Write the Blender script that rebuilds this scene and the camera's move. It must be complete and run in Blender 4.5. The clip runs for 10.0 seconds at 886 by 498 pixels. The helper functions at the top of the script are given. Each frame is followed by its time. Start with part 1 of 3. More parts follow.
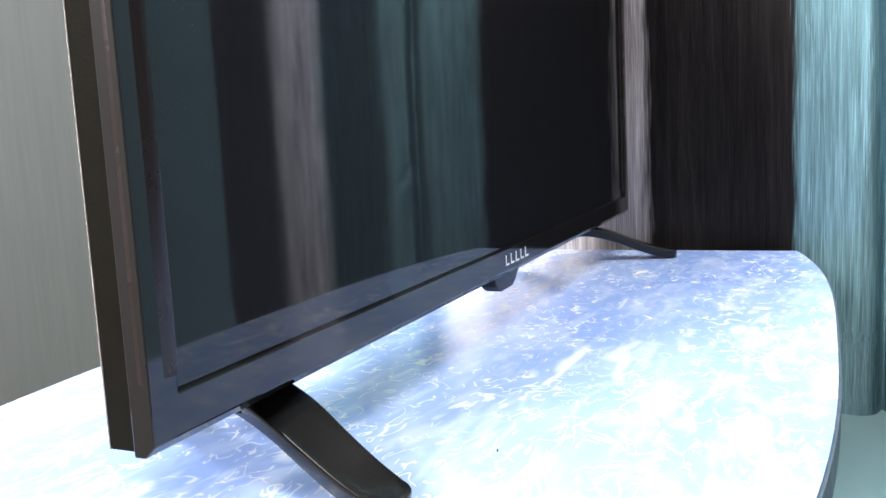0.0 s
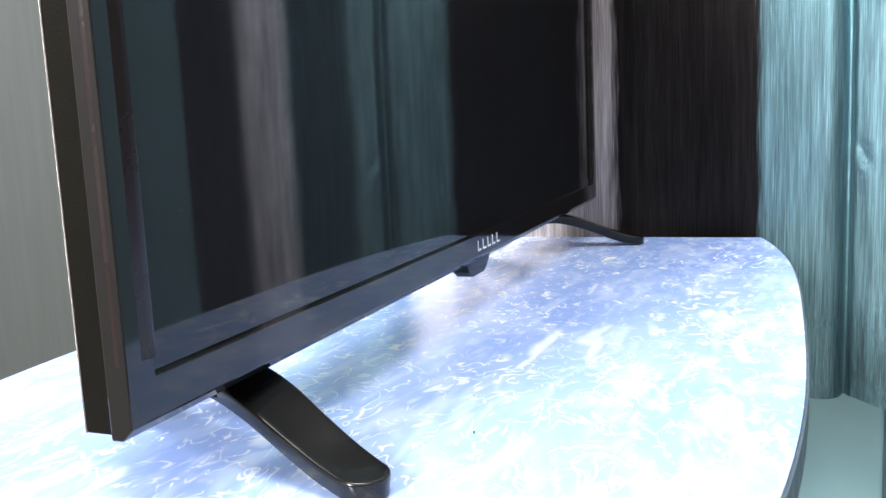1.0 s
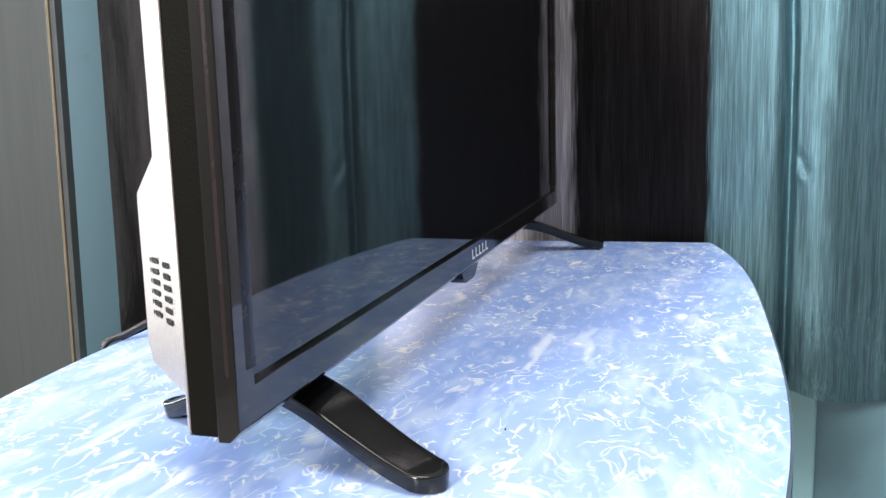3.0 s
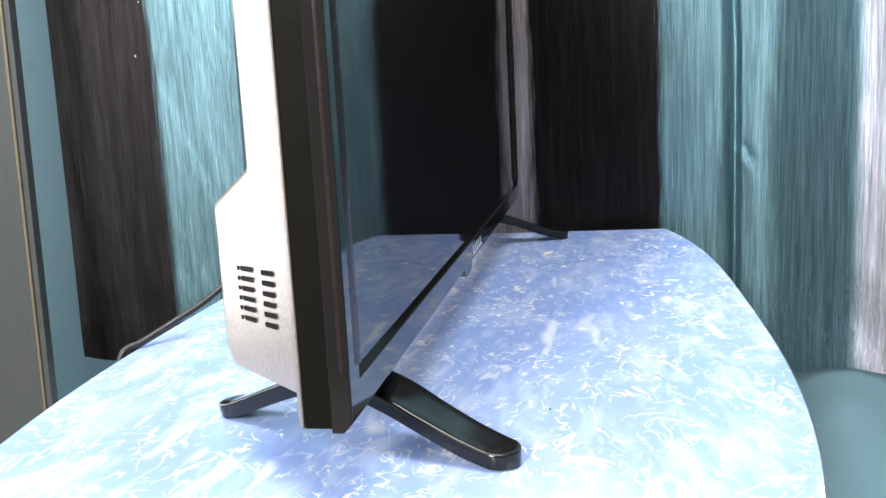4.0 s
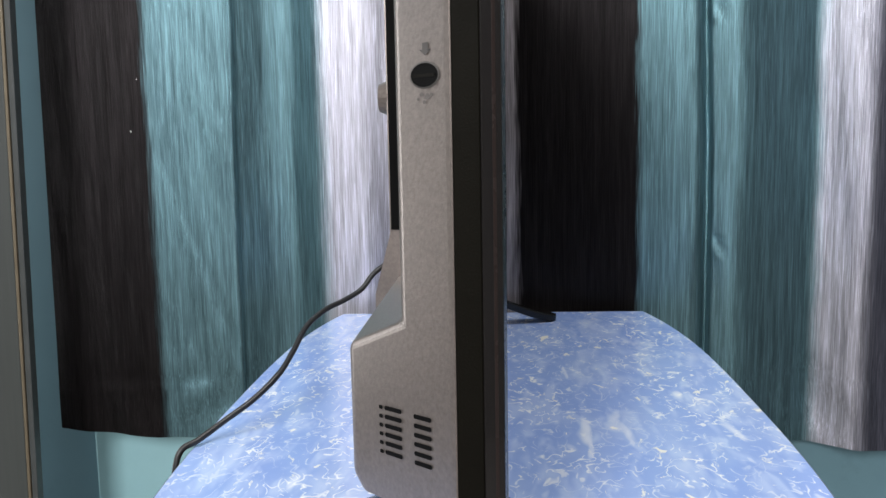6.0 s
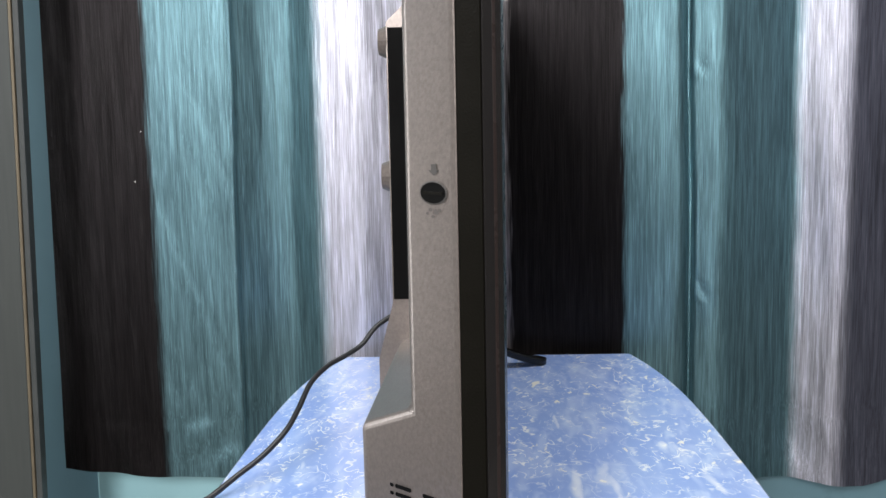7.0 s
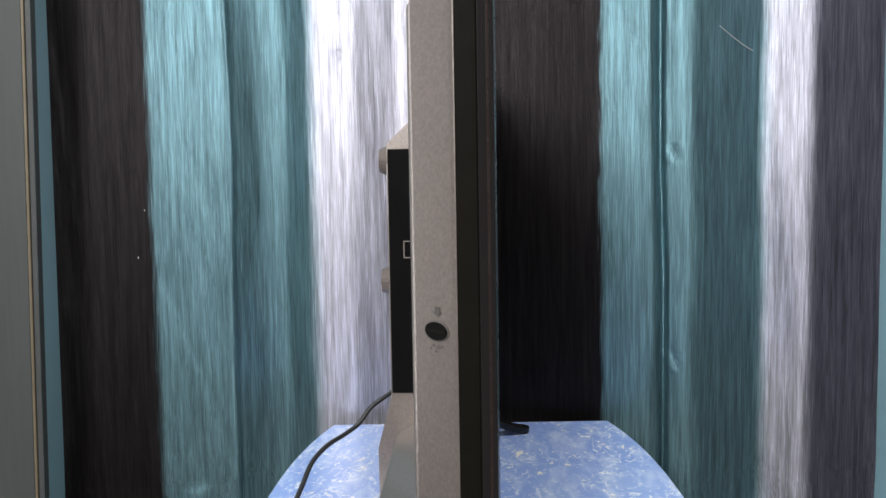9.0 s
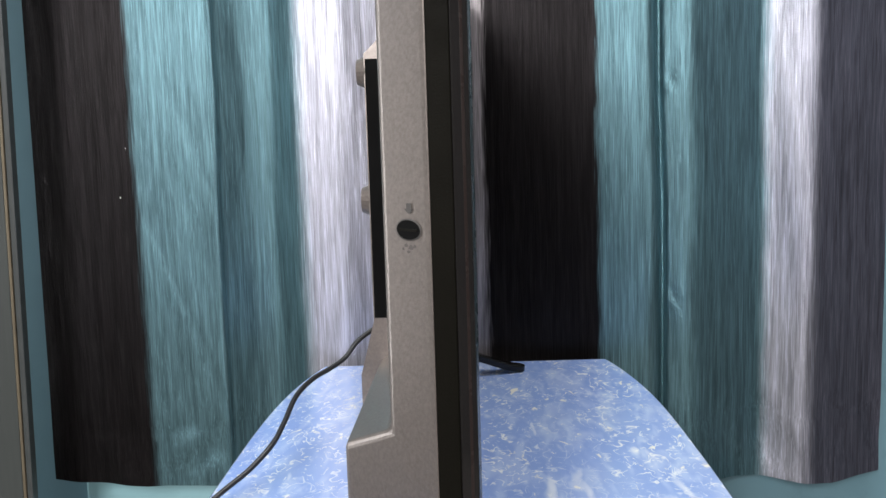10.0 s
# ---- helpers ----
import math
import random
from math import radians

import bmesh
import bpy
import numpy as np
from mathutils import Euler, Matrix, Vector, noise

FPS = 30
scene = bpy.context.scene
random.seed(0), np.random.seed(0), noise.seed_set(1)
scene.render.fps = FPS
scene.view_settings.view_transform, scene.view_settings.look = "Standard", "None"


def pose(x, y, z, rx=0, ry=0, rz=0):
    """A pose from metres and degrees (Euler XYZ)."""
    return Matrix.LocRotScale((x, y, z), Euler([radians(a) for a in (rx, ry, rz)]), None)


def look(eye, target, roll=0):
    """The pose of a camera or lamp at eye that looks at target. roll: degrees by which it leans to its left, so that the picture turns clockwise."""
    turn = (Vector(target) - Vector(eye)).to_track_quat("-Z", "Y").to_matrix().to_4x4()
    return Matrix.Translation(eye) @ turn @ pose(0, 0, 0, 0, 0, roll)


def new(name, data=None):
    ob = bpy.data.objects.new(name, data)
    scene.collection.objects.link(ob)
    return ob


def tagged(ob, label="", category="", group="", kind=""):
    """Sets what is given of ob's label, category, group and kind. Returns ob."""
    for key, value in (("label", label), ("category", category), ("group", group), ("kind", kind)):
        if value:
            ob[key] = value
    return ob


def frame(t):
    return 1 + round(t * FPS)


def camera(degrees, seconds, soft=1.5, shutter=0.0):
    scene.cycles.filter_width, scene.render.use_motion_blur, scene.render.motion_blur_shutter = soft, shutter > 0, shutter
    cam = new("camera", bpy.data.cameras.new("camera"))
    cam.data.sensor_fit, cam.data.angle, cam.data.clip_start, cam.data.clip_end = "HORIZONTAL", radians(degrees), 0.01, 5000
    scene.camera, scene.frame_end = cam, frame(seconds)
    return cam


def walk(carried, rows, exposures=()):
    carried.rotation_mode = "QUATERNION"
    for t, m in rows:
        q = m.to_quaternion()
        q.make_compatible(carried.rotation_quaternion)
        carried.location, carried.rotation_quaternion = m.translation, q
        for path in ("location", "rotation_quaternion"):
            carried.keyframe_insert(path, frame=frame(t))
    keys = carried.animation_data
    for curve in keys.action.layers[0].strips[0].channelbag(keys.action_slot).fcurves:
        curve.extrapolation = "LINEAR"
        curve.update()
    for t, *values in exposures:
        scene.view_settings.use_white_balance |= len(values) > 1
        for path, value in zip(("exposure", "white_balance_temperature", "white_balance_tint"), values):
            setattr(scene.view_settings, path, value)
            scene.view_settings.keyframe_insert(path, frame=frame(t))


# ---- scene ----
cam = camera(52.5, 10.0)

PATH = [
    (0, (0.2029, -0.2171, 0.8904), (-0.5931, 1.5972, 0.6174), -2.89),
    (0.5, (0.2012, -0.2248, 0.8919), (-0.5528, 1.6063, 0.6115), -2.41),
    (1, (0.1979, -0.2196, 0.8874), (-0.5236, 1.6217, 0.5894), -2.65),
    (1.5, (0.1984, -0.2223, 0.8853), (-0.4977, 1.6258, 0.5691), -2.58),
    (2, (0.1971, -0.2293, 0.8867), (-0.4819, 1.6244, 0.5663), -2.19),
    (2.5, (0.1854, -0.2474, 0.8978), (-0.4430, 1.6261, 0.5897), -1.68),
    (4, (0.1004, -0.3203, 0.9167), (-0.2515, 1.6185, 0.5741), -3.00),
    (4.5, (0.0806, -0.3329, 0.9302), (-0.1990, 1.6196, 0.5994), -3.76),
    (5, (0.0470, -0.3463, 0.9441), (-0.2056, 1.6130, 0.6325), -2.59),
    (5.5, (0.0174, -0.3559, 0.9589), (-0.1687, 1.6149, 0.6734), -1.45),
    (7, (-0.0010, -0.4083, 1.0239), (-0.1133, 1.5743, 0.7860), -1.13),
    (7.5, (-0.0050, -0.4230, 1.0465), (-0.1046, 1.5633, 0.8352), -1.09),
    (8, (-0.0094, -0.4363, 1.0648), (-0.0949, 1.5518, 0.8650), -1.04),
    (8.5, (-0.0114, -0.4516, 1.0749), (-0.0839, 1.5384, 0.8887), -0.86),
    (9, (-0.0090, -0.4709, 1.0847), (-0.0734, 1.5213, 0.9205), -0.96),
    (9.5, (-0.0023, -0.4694, 1.0789), (-0.0672, 1.5199, 0.8824), -0.99),
    (10, (0.0051, -0.4368, 1.0455), (-0.0697, 1.5467, 0.7998), -1.74),
]
walk(cam, [(t, look(eye, target, roll)) for t, eye, target, roll in PATH],
     exposures=[(0, 1.3), (1.0, 1.22), (1.5, 0.9), (2.0, 0.62), (2.5, 0.55), (2.8, 0.65), (3.8, 0.95), (4.2, 0.6), (4.6, 0.33), (5.0, 0.08), (5.5, -0.14), (7.0, 0.03), (8.0, 0.08), (9.0, -0.08), (10.0, -0.05)])

# ---- world, lamps ----
world = bpy.data.worlds.new("world")
scene.world = world
world.use_nodes = True
wn = world.node_tree
sky = wn.nodes.new("ShaderNodeTexSky")
sky.sky_type = "NISHITA"
sky.sun_disc = False
sky.sun_elevation, sky.sun_rotation = radians(45), radians(200)
wn.links.new(sky.outputs["Color"], wn.nodes["Background"].inputs["Color"])
wn.nodes["Background"].inputs["Strength"].default_value = 0.1


def area_lamp(name, m, sx, sy, watts, colour):
    data = bpy.data.lights.new(name, "AREA")
    data.shape, data.size, data.size_y, data.energy, data.color = "RECTANGLE", sx, sy, watts, colour
    ob = new(name, data)
    ob.matrix_world = m
    return tagged(ob, kind="structure")


# unseen lamps added at the high rear opening and overhead; daylight behind the curtain
area_lamp("rear_light", look((-0.66, -2.37, 2.00), (-0.1, 0.6, 0.95)), 0.50, 0.90, 82, (1.0, 0.99, 0.99))
area_lamp("doorway_daylight", look((-1.28, 0.575, 1.2), (0.0, 0.05, 1.0)), 0.22, 1.5, 10, (0.98, 0.99, 1.0))
area_lamp("curtain_daylight", look((-0.03, 0.93, 1.5), (-0.03, 0.0, 1.5)), 0.9, 1.3, 3, (0.92, 0.97, 1.0))
# wide soft lamp added under the ceiling, with no fitting, to fill from above
area_lamp("overhead_fill", look((0.08, -0.15, 2.68), (0.08, -0.149, 0.0)), 1.55, 0.5, 41, (1.0, 0.98, 0.97))

# ---- materials ----


class Mat:
    """A node material built by short calls."""

    def __init__(self, name):
        self.m = bpy.data.materials.new(name)
        self.m.use_nodes = True
        self.t = self.m.node_tree
        self.b = self.t.nodes["Principled BSDF"]
        self.coord = self.t.nodes.new("ShaderNodeTexCoord")

    def link(self, a, b):
        self.t.links.new(a, b)

    def node(self, kind, **values):
        n = self.t.nodes.new(kind)
        for key, value in values.items():
            n.inputs[key.replace("_", " ")].default_value = value
        return n

    def space(self, scale=(1, 1, 1), turn=(0, 0, 0)):
        n = self.t.nodes.new("ShaderNodeMapping")
        n.inputs["Scale"].default_value = scale
        n.inputs["Rotation"].default_value = turn
        self.link(self.coord.outputs["Object"], n.inputs["Vector"])
        return n.outputs["Vector"]

    def noise(self, scale, detail=4.0, rough=0.55, vector=None, distortion=0.0):
        n = self.node("ShaderNodeTexNoise", Scale=scale, Detail=detail, Roughness=rough, Distortion=distortion)
        self.link(vector if vector else self.coord.outputs["Object"], n.inputs["Vector"])
        return n

    def ramp(self, fac, stops, mode="LINEAR"):
        n = self.t.nodes.new("ShaderNodeValToRGB")
        r = n.color_ramp
        r.interpolation = mode
        while len(r.elements) < len(stops):
            r.elements.new(0.5)
        for e, (pos, col) in zip(r.elements, stops):
            e.position = pos
            e.color = (*col, 1) if len(col) == 3 else (col[0], col[0], col[0], 1)
        self.link(fac, n.inputs["Fac"])
        return n.outputs["Color"]

    def mix(self, fac, a, b, mode="MIX"):
        n = self.t.nodes.new("ShaderNodeMix")
        n.data_type, n.blend_type = "RGBA", mode
        for value, socket in ((fac, n.inputs[0]), (a, n.inputs[6]), (b, n.inputs[7])):
            if isinstance(value, (int, float)):
                socket.default_value = value
            elif isinstance(value, tuple):
                socket.default_value = (*value, 1)
            else:
                self.link(value, socket)
        return n.outputs[2]

    def math(self, op, a, b=0.0):
        n = self.t.nodes.new("ShaderNodeMath")
        n.operation = op
        for value, socket in ((a, n.inputs[0]), (b, n.inputs[1])):
            if isinstance(value, (int, float)):
                socket.default_value = value
            else:
                self.link(value, socket)
        return n.outputs[0]

    def bump(self, height, strength, distance=0.001):
        n = self.node("ShaderNodeBump", Strength=strength, Distance=distance)
        self.link(height, n.inputs["Height"])
        self.link(n.outputs["Normal"], self.b.inputs["Normal"])
        return n.outputs["Normal"]

    def set(self, **values):
        for key, value in values.items():
            socket = self.b.inputs[key.replace("_", " ")]
            if isinstance(value, (int, float)):
                socket.default_value = value
            elif isinstance(value, tuple):
                socket.default_value = (*value, 1)
            else:
                self.link(value, socket)
        return self


def plain(name, colour, rough, metal=0.0, vary=0.12, scale=30.0, bump=0.1, bump_scale=400.0):
    """Paint, plastic or metal with faint blotches and fine relief."""
    m = Mat(name)
    dark = tuple(c * (1 - vary) for c in colour)
    light = tuple(min(1, c * (1 + vary)) for c in colour)
    m.set(Base_Color=m.ramp(m.noise(scale, 5).outputs["Fac"], [(0.3, dark), (0.7, light)]), Metallic=metal)
    m.set(Roughness=m.ramp(m.noise(scale * 2.3, 3).outputs["Fac"], [(0.3, (rough * 0.85,)), (0.7, (min(1, rough * 1.15),))]))
    if bump:
        m.bump(m.noise(bump_scale, 2).outputs["Fac"], bump, 0.0005)
    return m.m


def marble_laminate():
    m = Mat("blue_marble_laminate")
    flat = m.space((1.3, 0.8, 1.0))
    warp = m.noise(9, 3, 0.6, flat)
    add = m.t.nodes.new("ShaderNodeVectorMath")
    add.operation = "MULTIPLY_ADD"
    m.link(warp.outputs["Color"], add.inputs[0])
    add.inputs[1].default_value = (0.05, 0.05, 0.0)
    m.link(flat, add.inputs[2])
    v = add.outputs[0]
    base = m.ramp(m.noise(7, 4, 0.6, v).outputs["Fac"], [(0.25, (0.205, 0.310, 0.640)), (0.5, (0.255, 0.365, 0.670)), (0.75, (0.345, 0.445, 0.685))])
    # thin curling threads
    warp2 = m.noise(28, 2, 0.5, v)
    add2 = m.t.nodes.new("ShaderNodeVectorMath")
    add2.operation = "MULTIPLY_ADD"
    m.link(warp2.outputs["Color"], add2.inputs[0])
    add2.inputs[1].default_value = (0.026, 0.026, 0.0)
    m.link(v, add2.inputs[2])
    v2 = add2.outputs[0]
    out = base
    # soft smoky strokes drawn out along the table, some of them bright
    for turn, seed, top in ((0.22, 17, 0.22), (-0.30, 23, 0.30), (0.5, 31, 0.34)):
        smoke = m.ramp(m.noise(seed, 2, 0.5, m.space((2.0, 0.62, 1), (0, 0, turn)), 0.6).outputs["Fac"], [(0.54, (0.0,)), (0.70, (top,))])
        out = m.mix(smoke, out, (0.60, 0.68, 0.82))
    # lone bright smears, a few centimetres long, with soft ends
    for turn, seed in ((0.30, 38), (0.12, 47)):
        smear = m.ramp(m.noise(seed, 1.5, 0.5, m.space((1.25, 0.36, 1), (0, 0, turn)), 0.5).outputs["Fac"], [(0.675, (0.0,)), (0.79, (0.65,))])
        out = m.mix(smear, out, (0.80, 0.83, 0.84))
    # fine threads broken into short curls, gathered in drifts
    drift = m.ramp(m.noise(12, 2, 0.5, flat).outputs["Fac"], [(0.40, (0.25,)), (0.58, (1.0,))])
    for scale, width, lo, hi, seed in ((26, 0.0046, 0.49, 0.58, 31.0), (44, 0.0086, 0.50, 0.58, 19.7), (72, 0.0135, 0.51, 0.58, 23.1)):
        field = m.noise(scale, 1.5, 0.5, v2).outputs["Fac"]
        thread = m.ramp(field, [(0.5 - 1.9 * width, (0.0,)), (0.5 - 0.3 * width, (1.0,)), (0.5 + 0.3 * width, (1.0,)), (0.5 + 1.9 * width, (0.0,))])
        where = m.ramp(m.noise(scale * 0.7 + seed, 2, 0.5, flat).outputs["Fac"], [(lo, (0.0,)), (hi, (0.95,))])
        out = m.mix(m.math("MULTIPLY", m.math("MULTIPLY", thread, where), drift), out, (0.80, 0.82, 0.80))
    # cream flakes, ragged at the rim
    flake = m.ramp(m.noise(58, 4, 0.62, v2, 0.8).outputs["Fac"], [(0.635, (0.0,)), (0.690, (0.9,))])
    out = m.mix(flake, out, (0.83, 0.80, 0.67))
    m.set(Base_Color=out, Roughness=m.ramp(m.noise(60, 3).outputs["Fac"], [(0.3, (0.16,)), (0.7, (0.26,))]))
    m.b.inputs["Coat Weight"].default_value = 0.0
    m.bump(m.noise(220, 2).outputs["Fac"], 0.06, 0.0004)
    return m.m


def curtain_cloth():
    m = Mat("striped_curtain_cloth")
    sep = m.t.nodes.new("ShaderNodeSeparateXYZ")
    m.link(m.coord.outputs["Object"], sep.inputs[0])
    wob = m.noise(8, 2, 0.5, m.space((0, 0, 1)))
    x = m.math("ADD", sep.outputs["X"], m.math("MULTIPLY", m.math("SUBTRACT", wob.outputs["Fac"], 0.5), 0.012))
    fray = m.noise(90, 2, 0.5, m.space((6, 6, 0.25)))
    x = m.math("ADD", x, m.math("MULTIPLY", m.math("SUBTRACT", fray.outputs["Fac"], 0.5), 0.014))
    u = m.math("DIVIDE", m.math("ADD", x, 0.6), 1.2)
    # silver cloth with shade put into its colour; slate is a band's darker end
    shaded_silver = (0.34, 0.31, 0.32)
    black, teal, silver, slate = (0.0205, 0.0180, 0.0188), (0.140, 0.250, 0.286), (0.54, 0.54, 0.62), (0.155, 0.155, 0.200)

    def pos(v):
        return (v + 0.6) / 1.2

    stops = [(0, black), (pos(-0.443), black), (pos(-0.434), teal), (pos(-0.232), teal), (pos(-0.212), silver), (pos(-0.12), silver), (pos(-0.03), shaded_silver), (pos(0.014), shaded_silver),
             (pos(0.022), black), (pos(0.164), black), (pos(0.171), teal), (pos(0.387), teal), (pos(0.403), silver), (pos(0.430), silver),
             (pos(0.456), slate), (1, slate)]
    stripe = m.ramp(u, stops)  # stripe colours across the width, with the silver band's shade painted in
    # slub yarn: fine upright streaks, with a coarser run of paler threads
    fine = m.noise(170, 4, 0.65, m.space((8, 8, 0.12))).outputs["Fac"]
    coarse = m.noise(30, 3, 0.6, m.space((5, 5, 0.22))).outputs["Fac"]
    weave = m.noise(500, 2, 0.5, m.space((1, 1, 4))).outputs["Fac"]
    streak = m.math("ADD", m.math("MULTIPLY", fine, 0.6), m.math("MULTIPLY", coarse, 0.55))
    tone = m.ramp(streak, [(0.39, (0.50,)), (0.57, (0.95,)), (0.75, (1.55,))])
    col = m.mix(1.0, stripe, tone, "MULTIPLY")
    hair = m.noise(330, 2, 0.55, m.space((4.2, 4.2, 0.05), (0, 0.015, 0))).outputs["Fac"]
    dim = m.ramp(m.noise(210, 2, 0.5, m.space((4, 4, 0.06), (0, -0.02, 0))).outputs["Fac"], [(0.36, (0.8,)), (0.50, (1.0,))])
    col = m.mix(1.0, col, dim, "MULTIPLY")
    col = m.mix(m.ramp(hair, [(0.58, (0.0,)), (0.68, (0.6,))]), col, m.mix(1.0, stripe, (2.0, 2.0, 2.0), "MULTIPLY"))
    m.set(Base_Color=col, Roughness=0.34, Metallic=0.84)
    m.b.inputs["Specular IOR Level"].default_value = 0.2
    normal = m.bump(m.math("ADD", m.math("MULTIPLY", fine, 0.8), m.math("MULTIPLY", weave, 0.3)), 0.52, 0.0014)
    glow = m.t.nodes.new("ShaderNodeBsdfTranslucent")
    m.link(m.mix(1.0, col, col, "MULTIPLY"), glow.inputs["Color"])
    m.link(normal, glow.inputs["Normal"])
    both = m.t.nodes.new("ShaderNodeMixShader")
    both.inputs["Fac"].default_value = 0.15
    m.link(m.b.outputs["BSDF"], both.inputs[1])
    m.link(glow.outputs["BSDF"], both.inputs[2])
    m.link(both.outputs["Shader"], m.t.nodes["Material Output"].inputs["Surface"])
    return m.m


def wall_paint(name, colour):
    m = Mat(name)
    n = m.noise(2.2, 6, 0.6).outputs["Fac"]
    col = m.ramp(n, [(0.3, tuple(c * 0.86 for c in colour)), (0.7, tuple(min(1, c * 1.08) for c in colour))])
    stain = m.ramp(m.noise(14, 5, 0.65).outputs["Fac"], [(0.60, (1.0,)), (0.78, (0.82,))])
    m.set(Base_Color=m.mix(1.0, col, stain, "MULTIPLY"), Roughness=0.55)
    m.bump(m.noise(70, 4, 0.6).outputs["Fac"], 0.15, 0.002)
    return m.m


def wood_grain(name, dark, light, rough):
    m = Mat(name)
    grain = m.noise(18, 5, 0.6, m.space((7, 7, 0.35)), 0.5).outputs["Fac"]
    m.set(Base_Color=m.ramp(grain, [(0.3, dark), (0.7, light)]), Roughness=rough)
    m.bump(grain, 0.12, 0.0006)
    return m.m


def glossy_black(name, colour, rough):
    m = Mat(name)
    dust = m.ramp(m.noise(900, 2, 0.6).outputs["Fac"], [(0.70, (0.0,)), (0.78, (0.35,))])
    m.set(Base_Color=m.mix(dust, colour, (0.06, 0.06, 0.06)))
    m.set(Roughness=m.ramp(m.noise(35, 5, 0.6).outputs["Fac"], [(0.3, (rough * 0.7,)), (0.7, (rough * 1.4,))]))
    return m.m


TEAL_WALL = wall_paint("teal_wall_paint", (0.145, 0.265, 0.315))
PALE_TEAL = wall_paint("pale_teal_wall", (0.30, 0.52, 0.56))
# colour of the unseen side wall, darkened to dim what it reflects
DARK_UNSEEN = wall_paint("dark_unseen_wall", (0.11, 0.115, 0.12))
# grey picked for unseen walls, to keep their bounce neutral and weak
PLASTER = wall_paint("pale_grey_plaster", (0.25, 0.24, 0.23))
WHITE_PAINT = wall_paint("white_ceiling_paint", (0.75, 0.75, 0.73))
FLOOR_STONE = wall_paint("grey_floor_stone", (0.33, 0.31, 0.29))
DOOR_PANEL = wood_grain("grey_green_laminate", (0.031, 0.036, 0.034), (0.041, 0.046, 0.0435), 0.55)
BEAD = plain("brass_edging", (0.13, 0.105, 0.07), 0.5, 0.3)
DARK_TRIM = plain("dark_trim", (0.04, 0.045, 0.045), 0.5)
MARBLE = marble_laminate()
EDGE_BAND = plain("dark_edge_band", (0.05, 0.07, 0.09), 0.45)
TABLE_STEEL = plain("painted_steel", (0.06, 0.06, 0.065), 0.4)
CLOTH = curtain_cloth()
SHELL = plain("champagne_silver_plastic", (0.190, 0.164, 0.150), 0.34, 0.6, 0.14, 420, 0.22, 620)
# black plastic, also the painted shade of the slots and button well
SHELL_DARK = plain("black_plastic_and_slot_shade", (0.004, 0.004, 0.004), 0.6)
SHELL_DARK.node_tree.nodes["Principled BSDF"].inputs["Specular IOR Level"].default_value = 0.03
MIDFRAME = plain("matt_black_frame", (0.0058, 0.0052, 0.0038), 0.5, 0.0, 0.1, 40, 0.25, 900)
MIDFRAME.node_tree.nodes["Principled BSDF"].inputs["Specular IOR Level"].default_value = 0.04
GLOSS = glossy_black("piano_black_plastic", (0.010, 0.009, 0.009), 0.07)
GLOSS.node_tree.nodes["Principled BSDF"].inputs["Specular IOR Level"].default_value = 0.36
SCREEN = glossy_black("dark_screen_glass", (0.009, 0.009, 0.010), 0.035)
SCREEN.node_tree.nodes["Principled BSDF"].inputs["Specular IOR Level"].default_value = 0.30
# bezel black tinted brown and dulled: a dark reflection put into the colour
SCREEN_EDGE = glossy_black("black_bezel_brown_sheen", (0.019, 0.0135, 0.0125), 0.26)
SCREEN_EDGE.node_tree.nodes["Principled BSDF"].inputs["Specular IOR Level"].default_value = 0.2
FOOT = glossy_black("gloss_black_foot", (0.007, 0.007, 0.007), 0.13)
FOOT.node_tree.nodes["Principled BSDF"].inputs["Specular IOR Level"].default_value = 0.35
RUBBER = plain("black_rubber", (0.015, 0.015, 0.015), 0.6)
CABLE = plain("black_cable_sheath", (0.012, 0.012, 0.013), 0.42)
SCUFF = plain("rubbed_plastic", (0.105, 0.092, 0.085), 0.5, 0.3, bump=0)
ARROW = plain("engraved_grey", (0.05, 0.045, 0.042), 0.6, bump=0)
PRINT = plain("white_print", (0.75, 0.77, 0.80), 0.4, bump=0)
LINT = plain("pale_lint", (0.55, 0.55, 0.52), 0.9, bump=0)
GLASS_SKY = plain("window_frame_paint", (0.7, 0.7, 0.68), 0.4)

# ---- building helpers ----
BASES = {}


def thing(name, base, label, category, group="", kind=""):
    """An Empty at the base of a thing with parts."""
    ob = new(name)
    ob.empty_display_size = 0.05
    ob.location = base
    BASES[name] = Vector(base)
    ob["base"] = list(base)
    return tagged(ob, label, category, group, kind)


def part(name, bm, material, parent=None, label="", smooth=False, crisp=0):
    """Links a bmesh, given in world places, as one mesh object under a thing or a part."""
    base = Vector(parent["base"]) if parent is not None else Vector((0, 0, 0))
    bmesh.ops.translate(bm, verts=bm.verts, vec=-base)
    bmesh.ops.recalc_face_normals(bm, faces=bm.faces)
    for f in bm.faces:
        f.smooth = smooth
    me = bpy.data.meshes.new(name)
    bm.to_mesh(me)
    bm.free()
    if crisp:
        me.set_sharp_from_angle(angle=radians(crisp))
    me.materials.append(material)
    ob = new(name, me)
    if parent is not None:
        ob.parent = parent
        ob["base"] = list(base)
    if label:
        ob["label"] = label
    return ob


